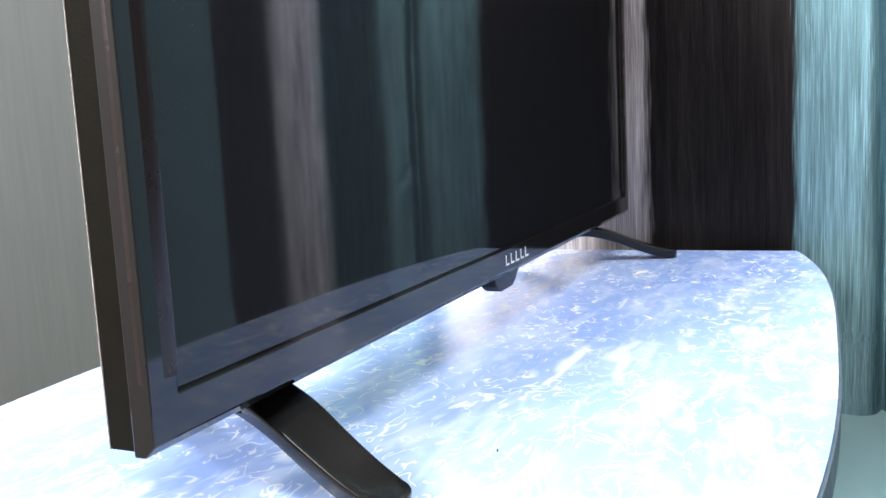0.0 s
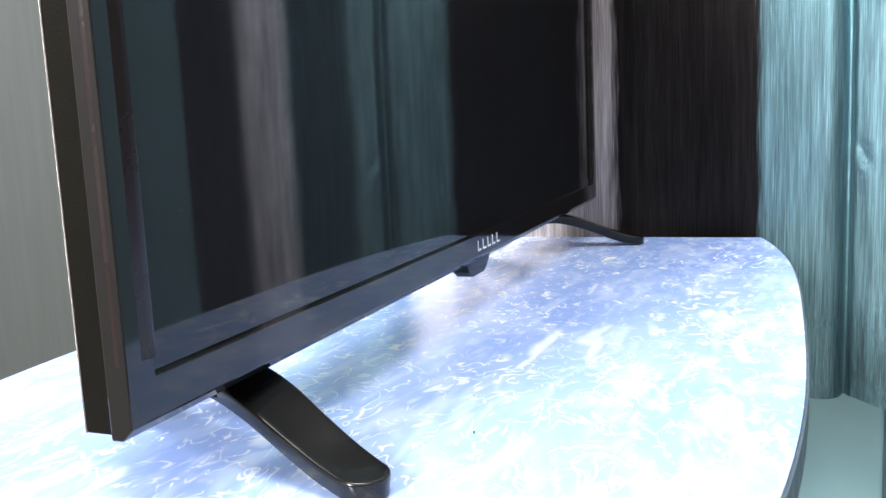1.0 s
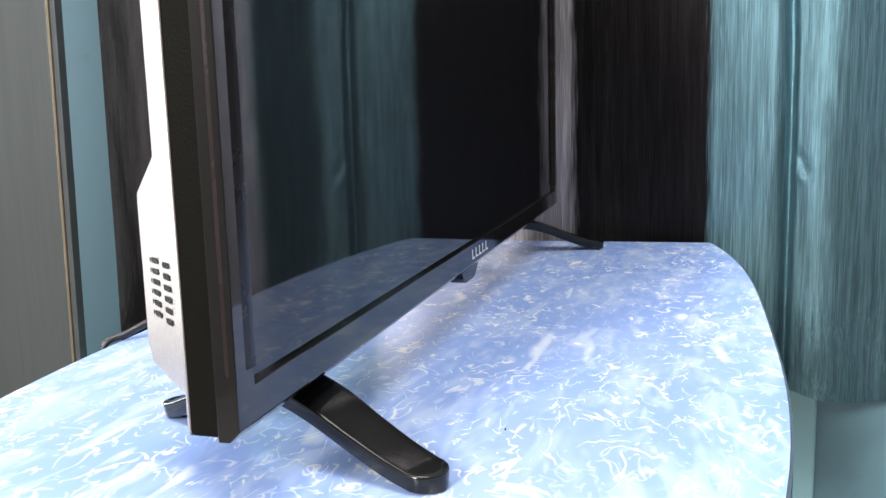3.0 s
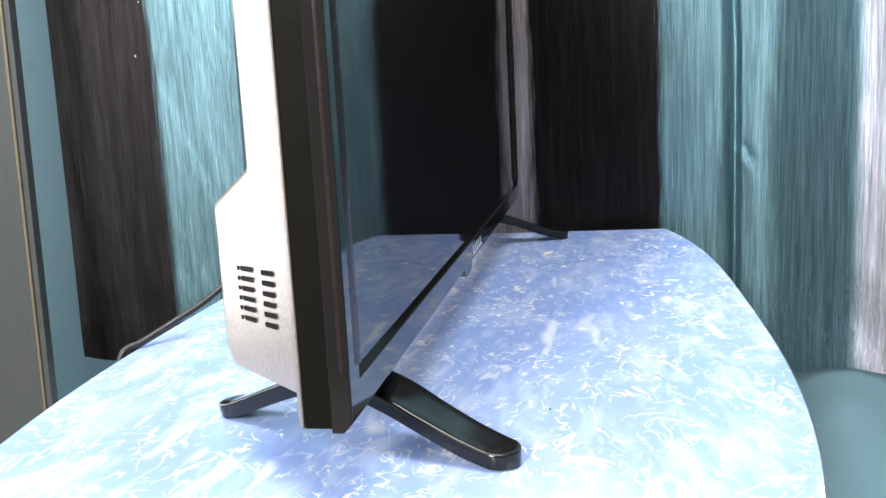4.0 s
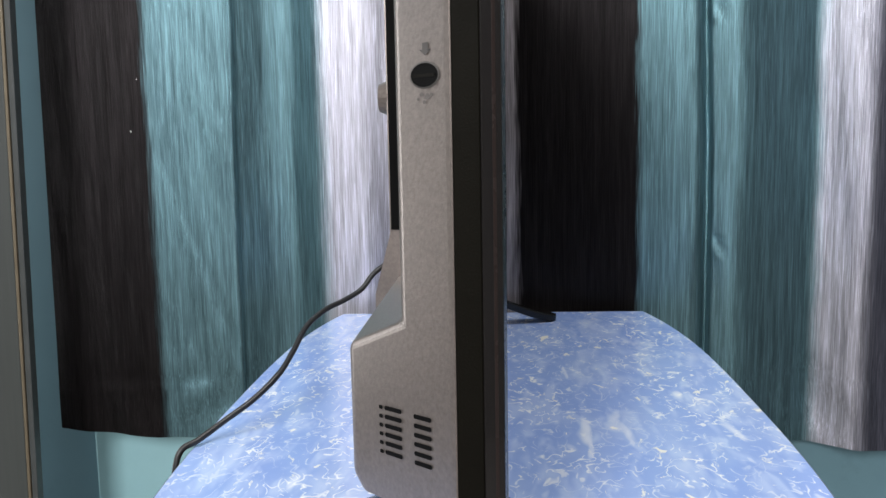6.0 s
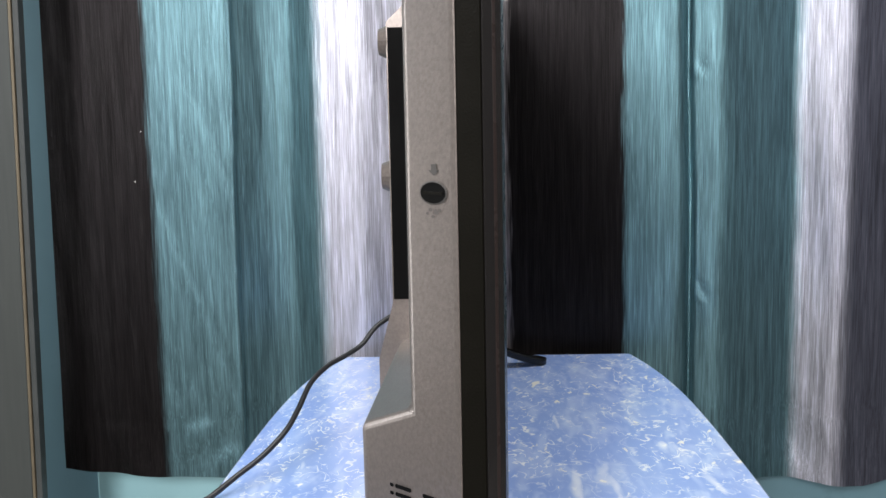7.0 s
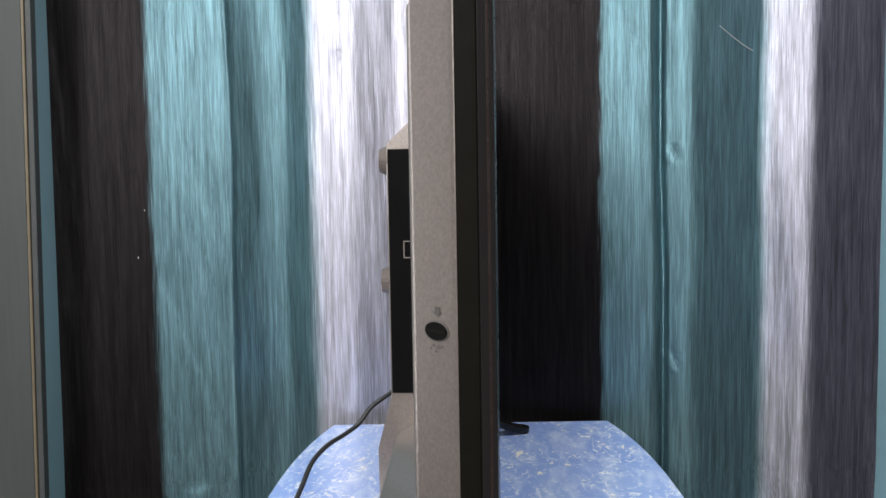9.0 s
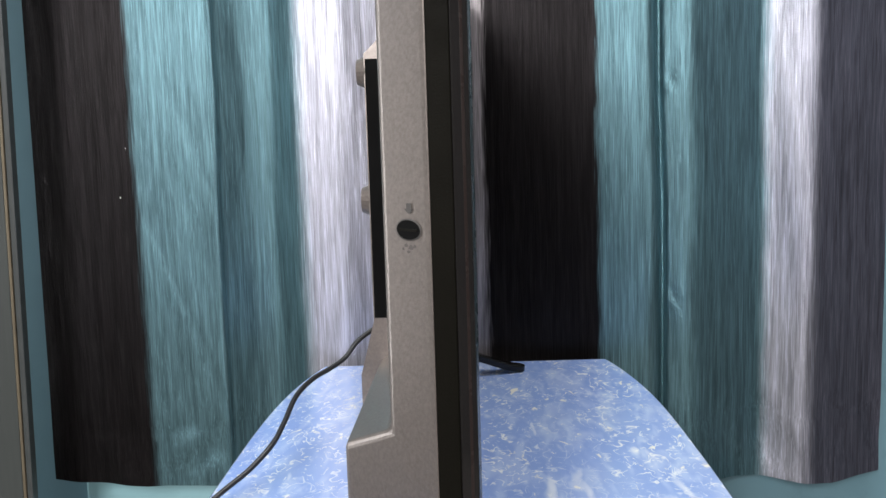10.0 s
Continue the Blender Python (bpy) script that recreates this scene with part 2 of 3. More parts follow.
def box(bm, x0, x1, y0, y1, z0, z1, bevel=0.0, segments=2):
    made = bmesh.ops.create_cube(bm, size=1)["verts"]
    bmesh.ops.scale(bm, vec=(x1 - x0, y1 - y0, z1 - z0), verts=made)
    bmesh.ops.translate(bm, vec=((x0 + x1) / 2, (y0 + y1) / 2, (z0 + z1) / 2), verts=made)
    if bevel:
        edges = {e for v in made for e in v.link_edges}
        bmesh.ops.bevel(bm, geom=list(edges), offset=bevel, segments=segments, affect="EDGES", profile=0.5)
    return bm


def boxed(*a, **k):
    return box(bmesh.new(), *a, **k)


def tube(points, radius, sides=10):
    """A round cord along a smooth line through the points."""
    pts = [Vector(p) for p in points]
    line = []
    for i in range(len(pts) - 1):
        a, b, c, d = pts[max(i - 1, 0)], pts[i], pts[i + 1], pts[min(i + 2, len(pts) - 1)]
        for k in range(8):
            s = k / 8
            line.append(0.5 * (2 * b + (c - a) * s + (2 * a - 5 * b + 4 * c - d) * s * s + (3 * b - a - 3 * c + d) * s ** 3))
    line.append(pts[-1])
    bm = bmesh.new()
    rings, up = [], Vector((0.3, 0.2, 1)).normalized()
    for i, p in enumerate(line):
        ahead = (line[min(i + 1, len(line) - 1)] - line[max(i - 1, 0)]).normalized()
        side = ahead.cross(up).normalized()
        over = side.cross(ahead)
        rings.append([bm.verts.new(p + radius * (math.cos(a) * side + math.sin(a) * over)) for a in (2 * math.pi * j / sides for j in range(sides))])
    for a, b in zip(rings, rings[1:]):
        for j in range(sides):
            bm.faces.new((a[j], a[(j + 1) % sides], b[(j + 1) % sides], b[j]))
    bm.faces.new(rings[0])
    bm.faces.new(rings[-1])
    return bm


def structure(name, bm, material, label, category):
    return tagged(part(name, bm, material), label, category, kind="structure")


# ---- the room ----
XL, XR, YN, YF, ZT = -1.3, 0.9, -2.4, 0.80, 2.75

structure("floor", boxed(XL - 0.2, XR + 0.2, YN - 0.2, YF + 0.3, -0.1, 0), FLOOR_STONE, "grey stone floor of the room", "floor")
structure("ceiling", boxed(XL - 0.2, XR + 0.2, YN - 0.2, YF + 0.3, ZT, ZT + 0.1), WHITE_PAINT, "plain white painted ceiling", "ceiling")

bm = bmesh.new()
WX0, WX1, WZ0, WZ1 = -0.50, 0.44, 0.86, 2.15
box(bm, XL, WX0, YF, YF + 0.2, 0, ZT)
box(bm, WX1, XR, YF, YF + 0.2, 0, ZT)
box(bm, WX0, WX1, YF, YF + 0.2, WZ1, ZT)
box(bm, WX0, WX1, YF, YF + 0.2, 0, WZ0)
structure("wall_north", bm, TEAL_WALL, "teal painted wall with a window opening behind the curtain", "wall")
# panel below the window, 12 mm forward and paler than the wall around it
structure("parapet", boxed(-0.566, 0.292, YF - 0.012, YF - 0.0005, 0, WZ0 - 0.02, bevel=0.003), PALE_TEAL, "paler teal wall panel below the window", "wall")
# unseen wall, set close and dark to lessen screen reflections and bounce
structure("wall_east", boxed(XR, XR + 0.15, YN, YF + 0.2, 0, ZT), DARK_UNSEEN, "unseen plain wall, dark grey to cut reflections and bounce", "wall")
bm = bmesh.new()
# unseen opening, added to match where the rear lamp stands
RX0, RX1, RZ0, RZ1 = -0.94, -0.38, 1.50, 2.49
box(bm, XL, RX0, YN - 0.15, YN, 0, ZT)
box(bm, RX1, XR, YN - 0.15, YN, 0, ZT)
box(bm, RX0, RX1, YN - 0.15, YN, RZ1, ZT)
box(bm, RX0, RX1, YN - 0.15, YN, 0, RZ0)
structure("wall_south", bm, PLASTER, "unseen plain plastered wall with a high opening added for the rear lamp", "wall")
bm = bmesh.new()
box(bm, XL - 0.15, XL, YN, 0.19, 0, ZT)
box(bm, XL - 0.15, XL, 0.71, YF + 0.2, 0, ZT)
box(bm, XL - 0.15, XL, 0.19, 0.71, 2.05, ZT)
box(bm, XL - 0.15, XL, 0.19, 0.71, 0, 0.4)
structure("wall_west", bm, PLASTER, "plain plastered wall with a narrow opening beside the door leaf", "wall")

# grey-green laminate door leaf standing open in front of the wall
leaf = thing("door_leaf", (-0.735, 0.607, 0), "grey-green laminate door leaf with a thin brass edging strip", "door")
def leant(bm):
    for v in bm.verts:
        v.co.x += 0.024 * (v.co.z - 0.95)
    return bm


part("panel", leant(boxed(-0.93, -0.5495, 0.600, 0.614, 0.005, 2.09, bevel=0.0015)), DOOR_PANEL, leaf, "grey-green wood-grain laminate panel")
part("edging_strip", leant(boxed(-0.549, -0.5455, 0.599, 0.614, 0.005, 2.09, bevel=0.001)), BEAD, leaf, "thin brass edging strip")
part("stile", leant(boxed(-0.545, -0.538, 0.601, 0.614, 0.005, 2.09, bevel=0.001)), DARK_TRIM, leaf)

# ---- table ----
TCX = -0.0100


def table_outline(inset, n=28):
    """Barrel-shaped top: bowed long sides, straight ends."""
    y0, y1 = -0.03 + inset, 0.7225 - inset
    pts = []
    for side in (1, -1):
        for i in range(n + 1):
            s = i / n if side == 1 else 1 - i / n
            y = y0 + (y1 - y0) * s
            half = 0.2175 - (0.030 if y > 0.37 else 0.025) * abs((y - 0.37) / 0.345) ** 3.0 - inset
            pts.append((TCX + side * half, y))
    turned = []
    for x, y in pts:
        dx, dy = x - TCX, y - 0.35
        turned.append((TCX + dx - 0.011 * dy, 0.35 + dy + 0.028 * dx))
    return turned


def slab(z0, z1, inset, bevel=0.0):
    bm = bmesh.new()
    face = bm.faces.new([bm.verts.new((x, y, z0)) for x, y in table_outline(inset)])
    up = bmesh.ops.extrude_face_region(bm, geom=[face])
    bmesh.ops.translate(bm, vec=(0, 0, z1 - z0), verts=[g for g in up["geom"] if isinstance(g, bmesh.types.BMVert)])
    return bm


table = thing("table", (TCX, 0.35, 0), "small barrel-shaped table with a blue and white marbled laminate top", "table")
top = part("tabletop", slab(0.7322, 0.75, 0.0015), MARBLE, table, "blue marbled laminate tabletop")
part("edge_band", slab(0.7325, 0.7488, 0.0), EDGE_BAND, table, "dark plastic edge band")
for lx in (-0.13, 0.10):
    for ly in (0.06, 0.63):
        bm = bmesh.new()
        box(bm, lx - 0.0125, lx + 0.0125, ly - 0.0125, ly + 0.0125, 0, 0.7315, bevel=0.002)
        part("leg", bm, TABLE_STEEL, table)

# ---- television ----
tv = thing("television", (-0.02, 0.36, 0.75), "flat black television with a silver back standing on two splayed feet", "television")
TVY0, TVY1, TVZ0, TVZ1 = 0.0, 0.731, 0.7880, 1.216


def rim(x0, x1, out0, out1, inn, z_low_in, bevel=0.0):
    """A rectangular frame: outer size at x0 and x1 grown by out0 and out1, inner border inn wide and z_low_in high below."""
    bm = bmesh.new()
    loops = []
    for x, g in ((x0, out0), (x1, out1)):
        loops.append([bm.verts.new((x, y, z)) for y, z in ((TVY0 - g, TVZ0 - g), (TVY1 + g, TVZ0 - g), (TVY1 + g, TVZ1 + g), (TVY0 - g, TVZ1 + g))])
    inner = []
    for x in (x0, x1):
        inner.append([bm.verts.new((x, y, z)) for y, z in ((TVY0 + inn, TVZ0 + z_low_in), (TVY1 - inn, TVZ0 + z_low_in), (TVY1 - inn, TVZ1 - inn), (TVY0 + inn, TVZ1 - inn))])
    for i in range(4):
        j = (i + 1) % 4
        bm.faces.new((loops[0][i], loops[0][j], loops[1][j], loops[1][i]))
        bm.faces.new((inner[0][i], inner[0][j], inner[1][j], inner[1][i]))
        bm.faces.new((loops[0][i], loops[0][j], inner[0][j], inner[0][i]))
        bm.faces.new((loops[1][i], loops[1][j], inner[1][j], inner[1][i]))
    bmesh.ops.recalc_face_normals(bm, faces=bm.faces)
    if bevel:
        bmesh.ops.bevel(bm, geom=bm.edges[:], offset=bevel, segments=2, affect="EDGES", profile=0.5)
    return bm


def front_ring():
    """The glossy front frame: square sides, a chamfer under its chin, an opening for the screen."""
    bm = bmesh.new()
    loops = []
    for x, low in ((-0.0052, 0.0), (-0.0006, 0.0), (0.0036, 0.0042)):
        g = 0.0012
        loops.append([bm.verts.new((x, y, z)) for y, z in ((TVY0 - g, TVZ0 + low), (TVY1 + g, TVZ0 + low), (TVY1 + g, TVZ1 + g), (TVY0 - g, TVZ1 + g))])
    inn = [[bm.verts.new((x, y, z)) for y, z in ((TVY0 + 0.0125, 0.8066), (TVY1 - 0.0125, 0.8066), (TVY1 - 0.0125, TVZ1 - 0.0125), (TVY0 + 0.0125, TVZ1 - 0.0125))] for x in (-0.0052, 0.0036)]
    for i in range(4):
        j = (i + 1) % 4
        for a, b in zip(loops, loops[1:]):
            bm.faces.new((a[i], a[j], b[j], b[i]))
        bm.faces.new((inn[0][i], inn[0][j], inn[1][j], inn[1][i]))
        bm.faces.new((loops[0][i], loops[0][j], inn[0][j], inn[0][i]))
        bm.faces.new((loops[2][i], loops[2][j], inn[1][j], inn[1][i]))
    bmesh.ops.recalc_face_normals(bm, faces=bm.faces)
    bmesh.ops.bevel(bm, geom=bm.edges[:], offset=0.0005, segments=2, affect="EDGES", profile=0.5)
    return bm


def side_bezel(near):
    """A softly swollen strip beside the screen, standing a little proud of the chin."""
    bm = bmesh.new()
    prof = [(-0.0005, -0.0013), (0.0008, -0.0013), (0.0017, -0.0009), (0.0022, 0.0002), (0.0028, 0.0030), (0.0036, 0.0062), (0.0043, 0.0092), (0.0048, 0.0116), (0.0046, 0.0123), (0.0000, 0.0126)]
    rings = []
    for z, shrink in ((0.8126, 0.72), (0.8130, 0.95), (0.8134, 1.0), (TVZ1 - 0.002, 1.0)):
        ring = []
        for x, y in prof:
            x = x * shrink
            ring.append(bm.verts.new((x, y if near else TVY1 - y, z)))
        rings.append(ring)
    for a, b in zip(rings, rings[1:]):
        for k in range(len(prof) - 1):
            bm.faces.new((a[k], a[k + 1], b[k + 1], b[k]))
    bm.faces.new(rings[0])
    bm.faces.new(rings[-1])
    return bm


part("mid_frame", rim(-0.0170, -0.0053, -0.001, -0.001, 0.010, 0.010, 0.0006), MIDFRAME, tv, "matt black side frame")
front = part("front_frame", front_ring(), GLOSS, tv, "glossy black front bezel")
for near in (True, False):
    part("side_bezel", side_bezel(near), SCREEN_EDGE, tv, "swollen glossy strip beside the screen", smooth=True, crisp=50)
part("screen", boxed(-0.004, 0.0008, 0.0120, TVY1 - 0.0120, 0.8060, TVZ1 - 0.0120), SCREEN, tv, "dark glossy screen switched off")

# pale flange where the back shell meets the side frame
bm = bmesh.new()
fl = [[bm.verts.new((x, y, z)) for y, z in ((TVY0 + g, TVZ0 + g), (TVY1 - g, TVZ0 + g), (TVY1 - g, TVZ1 - g), (TVY0 + g, TVZ1 - g))] for x, g in ((-0.0171, 0.0010), (-0.0178, 0.0012), (-0.0198, 0.0031))]
for ra, rb in zip(fl, fl[1:]):
    for i in range(4):
        bm.faces.new((ra[i], ra[(i + 1) % 4], rb[(i + 1) % 4], rb[i]))
bm.faces.new(fl[0])
bm.faces.new(fl[-1])
part("back_flange", bm, SHELL, tv, "pale bevelled flange of the back shell")

# silver back shell: an upright section drawn out between slanted ends
SECTION = [(-0.0196, 1.205), (-0.0220, 1.2045), (-0.0435, 1.177), (-0.0435, 0.8905), (-0.0734, 0.8730), (-0.0734, 0.8060), (-0.0685, 0.7995), (-0.0196, 0.8030)]


def shell():
    bm = bmesh.new()
    ends = []
    for side in (0, 1):
        ring = []
        for x, z in SECTION:
            d = 0.0034 + (-x - 0.0196) * 1.045
            ring.append(bm.verts.new((x, d if side == 0 else TVY1 - d, z)))
        ends.append(ring)
    n = len(SECTION)
    for i in range(n):
        j = (i + 1) % n
        bm.faces.new((ends[0][i], ends[0][j], ends[1][j], ends[1][i]))
    for ring in ends:
        bm.faces.new(ring)
    bmesh.ops.recalc_face_normals(bm, faces=bm.faces)
    edges = [e for e in bm.edges if len(e.link_faces) == 2 and e.calc_face_angle() > 0.25 and max(v.co.x for v in e.verts) < -0.0225]
    bmesh.ops.bevel(bm, geom=edges, offset=0.0036, segments=4, affect="EDGES", profile=0.5)
    return bm


shell_ob = part("back_shell", shell(), SHELL, tv, "champagne silver plastic back shell")

# slots in the shell's slanted end: faces 0.4 mm proud, shade painted black
SL = Vector((-1, 1.045, 0)).normalized()
SN = Vector((-SL.y, SL.x, 0)) * -1
if SN.y > 0:
    SN = -SN


def on_end(s, z, lift=0.0004):
    """A place on the slanted end: s metres inward from its front edge."""
    return Vector((-0.0197, 0.0035, z)) + SL * s + SN * lift


def end_patch(s0, s1, z0, z1, lift=0.0004, depth=0.0003, tilt=0.0):
    bm = bmesh.new()
    quads = []
    for d in (lift, lift - depth):
        quads.append([bm.verts.new(on_end(s, z, d)) for s, z in ((s0, z0), (s1, z0 + tilt), (s1, z1 + tilt), (s0, z1))])
    bm.faces.new(quads[0])
    for i in range(4):
        bm.faces.new((quads[0][i], quads[0][(i + 1) % 4], quads[1][(i + 1) % 4], quads[1][i]))
    return bm


def slot(s0, s1, z, half, lift=0.0004):
    """A flat round-ended face for a slot's shade, falling a little towards the back."""
    bm = bmesh.new()
    ring = []
    for k in range(16):
        a = 2 * math.pi * k / 16
        s = (s1 - half if math.cos(a) > 0 else s0 + half) + half * math.cos(a)
        ring.append(bm.verts.new(on_end(s, z - 0.078 * (s - s0) + half * math.sin(a), lift)))
    bm.faces.new(ring)
    return bm


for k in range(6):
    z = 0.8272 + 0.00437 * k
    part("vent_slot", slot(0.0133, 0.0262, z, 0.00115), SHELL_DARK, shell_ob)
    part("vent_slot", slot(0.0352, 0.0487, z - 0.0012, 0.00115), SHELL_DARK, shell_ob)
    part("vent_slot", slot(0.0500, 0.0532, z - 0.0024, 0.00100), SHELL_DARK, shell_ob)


def disc_on_end(s, z, r, lift, wide=1.0):
    bm = bmesh.new()
    bm.faces.new([bm.verts.new(on_end(s + r * wide * math.cos(a), z + r * math.sin(a), lift)) for a in (2 * math.pi * i / 28 for i in range(28))])
    return bm


# flat black disc: the well's inner shade is put into its colour
part("button_well", disc_on_end(0.0130, 1.0000, 0.0050, 0.0005, 1.86), SHELL_DARK, shell_ob, "round dark button well")

ring = bmesh.new()
rin, rout = [], []
for i in range(28):
    a = 2 * math.pi * i / 28
    rin.append(ring.verts.new(on_end(0.0130 + 0.0093 * math.cos(a), 1.0000 + 0.0050 * math.sin(a), 0.0007)))
    rout.append(ring.verts.new(on_end(0.0130 + 0.0101 * math.cos(a), 1.0000 + 0.0057 * math.sin(a), 0.0004)))
for i in range(28):
    j = (i + 1) % 28
    ring.faces.new((rin[i], rin[j], rout[j], rout[i]))
part("well_rim", ring, ARROW, shell_ob)
part("button_ridge", end_patch(0.006, 0.020, 0.9992, 1.0006, 0.0008, 0.0002), MIDFRAME, shell_ob)
for k, (s, z, r) in enumerate(((0.0085, 0.9890, 0.0014), (0.0125, 0.9899, 0.0010), (0.0055, 0.9898, 0.0008), (0.0148, 0.9880, 0.0007), (0.0105, 0.9868, 0.0008), (0.0030, 0.9940, 0.0007))):
    bm = bmesh.new()
    bm.faces.new([bm.verts.new(on_end(s + 0.003 + 1.9 * r * q * math.cos(a), z + 0.002 + 1.2 * r * q * math.sin(a), 0.0003)) for a, q in
                  ((2 * math.pi * i / 14, 0.65 + 0.7 * abs(noise.noise((i * 0.9, k * 3.1, 2)))) for i in range(14))])
    part("scuff", bm, SCUFF, shell_ob, "dark grey scuff")
arrow = bmesh.new()
arrow.faces.new([arrow.verts.new(on_end(0.0123 + s, 1.0108 + z, 0.0004)) for s, z in
                 ((0, -0.0028), (0.0040, -0.0002), (0.0019, -0.0002), (0.0019, 0.0026), (-0.0019, 0.0026), (-0.0019, -0.0002), (-0.0040, -0.0002))])
part("arrow_mark", arrow, ARROW, shell_ob)

# middle hump of the back with a dark connector side and screw bosses
bm = bmesh.new()
HP = [(-0.0465, 1.137), (-0.0480, 1.137), (-0.0765, 1.110), (-0.0765, 0.905), (-0.0880, 0.862), (-0.0880, 0.815), (-0.0465, 0.805)]
a = [bm.verts.new((x, 0.25, z)) for x, z in HP]
b = [bm.verts.new((x, 0.472, z)) for x, z in HP]
for i in range(len(HP)):
    j = (i + 1) % len(HP)
    bm.faces.new((a[i], a[j], b[j], b[i]))
bm.faces.new(a)
bm.faces.new(b)
hump = part("rear_housing", bm, SHELL, tv)
part("connector_panel", boxed(-0.0755, -0.0475, 0.2485, 0.2505, 0.908, 1.106), SHELL_DARK, tv, "black connector recess")
socket = bmesh.new()
for sx0, sx1, sz0, sz1 in ((-0.0640, -0.0632, 1.0185, 1.0325), (-0.0632, -0.0560, 1.0185, 1.0193), (-0.0632, -0.0560, 1.0317, 1.0325)):
    box(socket, sx0, sx1, 0.2470, 0.2488, sz0, sz1)
part("socket", socket, SHELL, tv, "small metal-edged socket")
for by in (0.262, 0.46):
    for bz in (1.097, 0.999):
        bm = bmesh.new()
        bmesh.ops.create_cone(bm, cap_ends=True, segments=20, radius1=0.0125, radius2=0.0095, depth=0.007,
                              matrix=Matrix.Translation((-0.0795, by, bz)) @ Matrix.Rotation(-math.pi / 2, 4, "Y"))
        part("screw_boss", bm, SHELL, hump)


def foot(y_mid, lean):
    """An arched black foot: a flattened straight bar, leaning outwards to its front tip."""
    path = [(x, y_mid - lean * (x + 0.005), z, w, h) for x, z, w, h in (
        (-0.0975, 0.7546, 0.0094, 0.0043), (-0.086, 0.7590, 0.0110, 0.0046), (-0.066, 0.7680, 0.0126, 0.0047), (-0.045, 0.7765, 0.0136, 0.0048), (-0.030, 0.7802, 0.0142, 0.0048), (-0.016, 0.7795, 0.0142, 0.0048),
        (0.002, 0.7742, 0.0138, 0.0048), (0.020, 0.7662, 0.0128, 0.0047), (0.038, 0.7588, 0.0119, 0.0046), (0.0515, 0.7548, 0.0112, 0.0043))]
    bm = bmesh.new()
    rings = []
    steps = []
    for i in range(len(path) - 1):
        for k in range(4):
            steps.append(i + k / 4)
    steps.append(len(path) - 1)

    def at(v, comp):
        i = min(int(v), len(path) - 2)
        s = v - i
        p = [path[max(i - 1, 0)], path[i], path[i + 1], path[min(i + 2, len(path) - 1)]]
        q = [c[comp] for c in p]
        return 0.5 * (2 * q[1] + (q[2] - q[0]) * s + (2 * q[0] - 5 * q[1] + 4 * q[2] - q[3]) * s * s + (3 * q[1] - q[0] - 3 * q[2] + q[3]) * s ** 3)

    # rounded tips
    spine = [(Vector((at(v, 0), at(v, 1), at(v, 2))), at(v, 3), at(v, 4)) for v in steps]
    for first in (True, False):
        end, before = (spine[0], spine[1]) if first else (spine[-1], spine[-2])
        ahead = (end[0] - before[0])
        ahead.z = 0
        ahead.normalize()
        extra = [(end[0] + ahead * end[1] * 0.95 * math.sin(t) - Vector((0, 0, 0.0006 * t)), end[1] * math.cos(t), end[2] - 0.0005 * t) for t in (0.3, 0.6, 0.9, 1.15, 1.35, 1.5)]
        spine = extra[::-1] + spine if first else spine + extra
    for i, (p, w, half_h) in enumerate(spine):
        ahead = (spine[min(i + 1, len(spine) - 1)][0] - spine[max(i - 1, 0)][0])
        ahead.z = 0
        ahead.normalize()
        side = Vector((-ahead.y, ahead.x, 0))
        ring = []
        for u, h in ((-0.84, -0.9), (-1, 0.55), (-0.99, 0.80), (-0.95, 0.95), (-0.87, 1.03), (-0.45, 1.08), (0, 1.10), (0.45, 1.08), (0.87, 1.03), (0.95, 0.95), (0.99, 0.80), (1, 0.55), (0.84, -0.9), (0.7, -1), (-0.7, -1)):
            ring.append(bm.verts.new(p + side * (w * u) + Vector((0, 0, half_h * h))))
        rings.append(ring)
    for r, q in zip(rings, rings[1:]):
        n = len(r)
        for j in range(n):
            bm.faces.new((r[j], r[(j + 1) % n], q[(j + 1) % n], q[j]))
    bm.faces.new(rings[0])
    bm.faces.new(rings[-1])
    return bm


for y_mid, lean in ((0.0830, 0.385), (TVY1 - 0.0790, -0.385)):
    leg = part("foot", foot(y_mid, lean), FOOT, tv, "glossy black splayed foot", smooth=True, crisp=50)
    part("neck", boxed(-0.042, -0.012, y_mid - 0.009, y_mid + 0.009, 0.777, 0.7895, bevel=0.002), SHELL_DARK, leg)

# receiver nub under the middle of the bezel
bm = bmesh.new()
prof = [(0.334, 0.7895), (0.341, 0.7805), (0.348, 0.7765), (0.372, 0.7765), (0.379, 0.7800), (0.390, 0.7895)]
a = [bm.verts.new((-0.0035, y, z)) for y, z in prof]
b = [bm.verts.new((-0.015, y, z)) for y, z in prof]
for i in range(len(prof)):
    j = (i + 1) % len(prof)
    bm.faces.new((a[i], a[j], b[j], b[i]))
bm.faces.new(a)
bm.faces.new(b)
part("receiver_nub", bm, GLOSS, tv)

# maker's mark: five plain pale strokes
for k in range(5):
    y = 0.3395 + k * 0.0103
    bm = bmesh.new()
    box(bm, 0.0037, 0.0040, y, y + 0.0013, 0.7955, 0.8025)
    box(bm, 0.0037, 0.0040, y + 0.0013, y + 0.0066, 0.7955, 0.7967)
    part("mark_stroke", bm, PRINT, front)

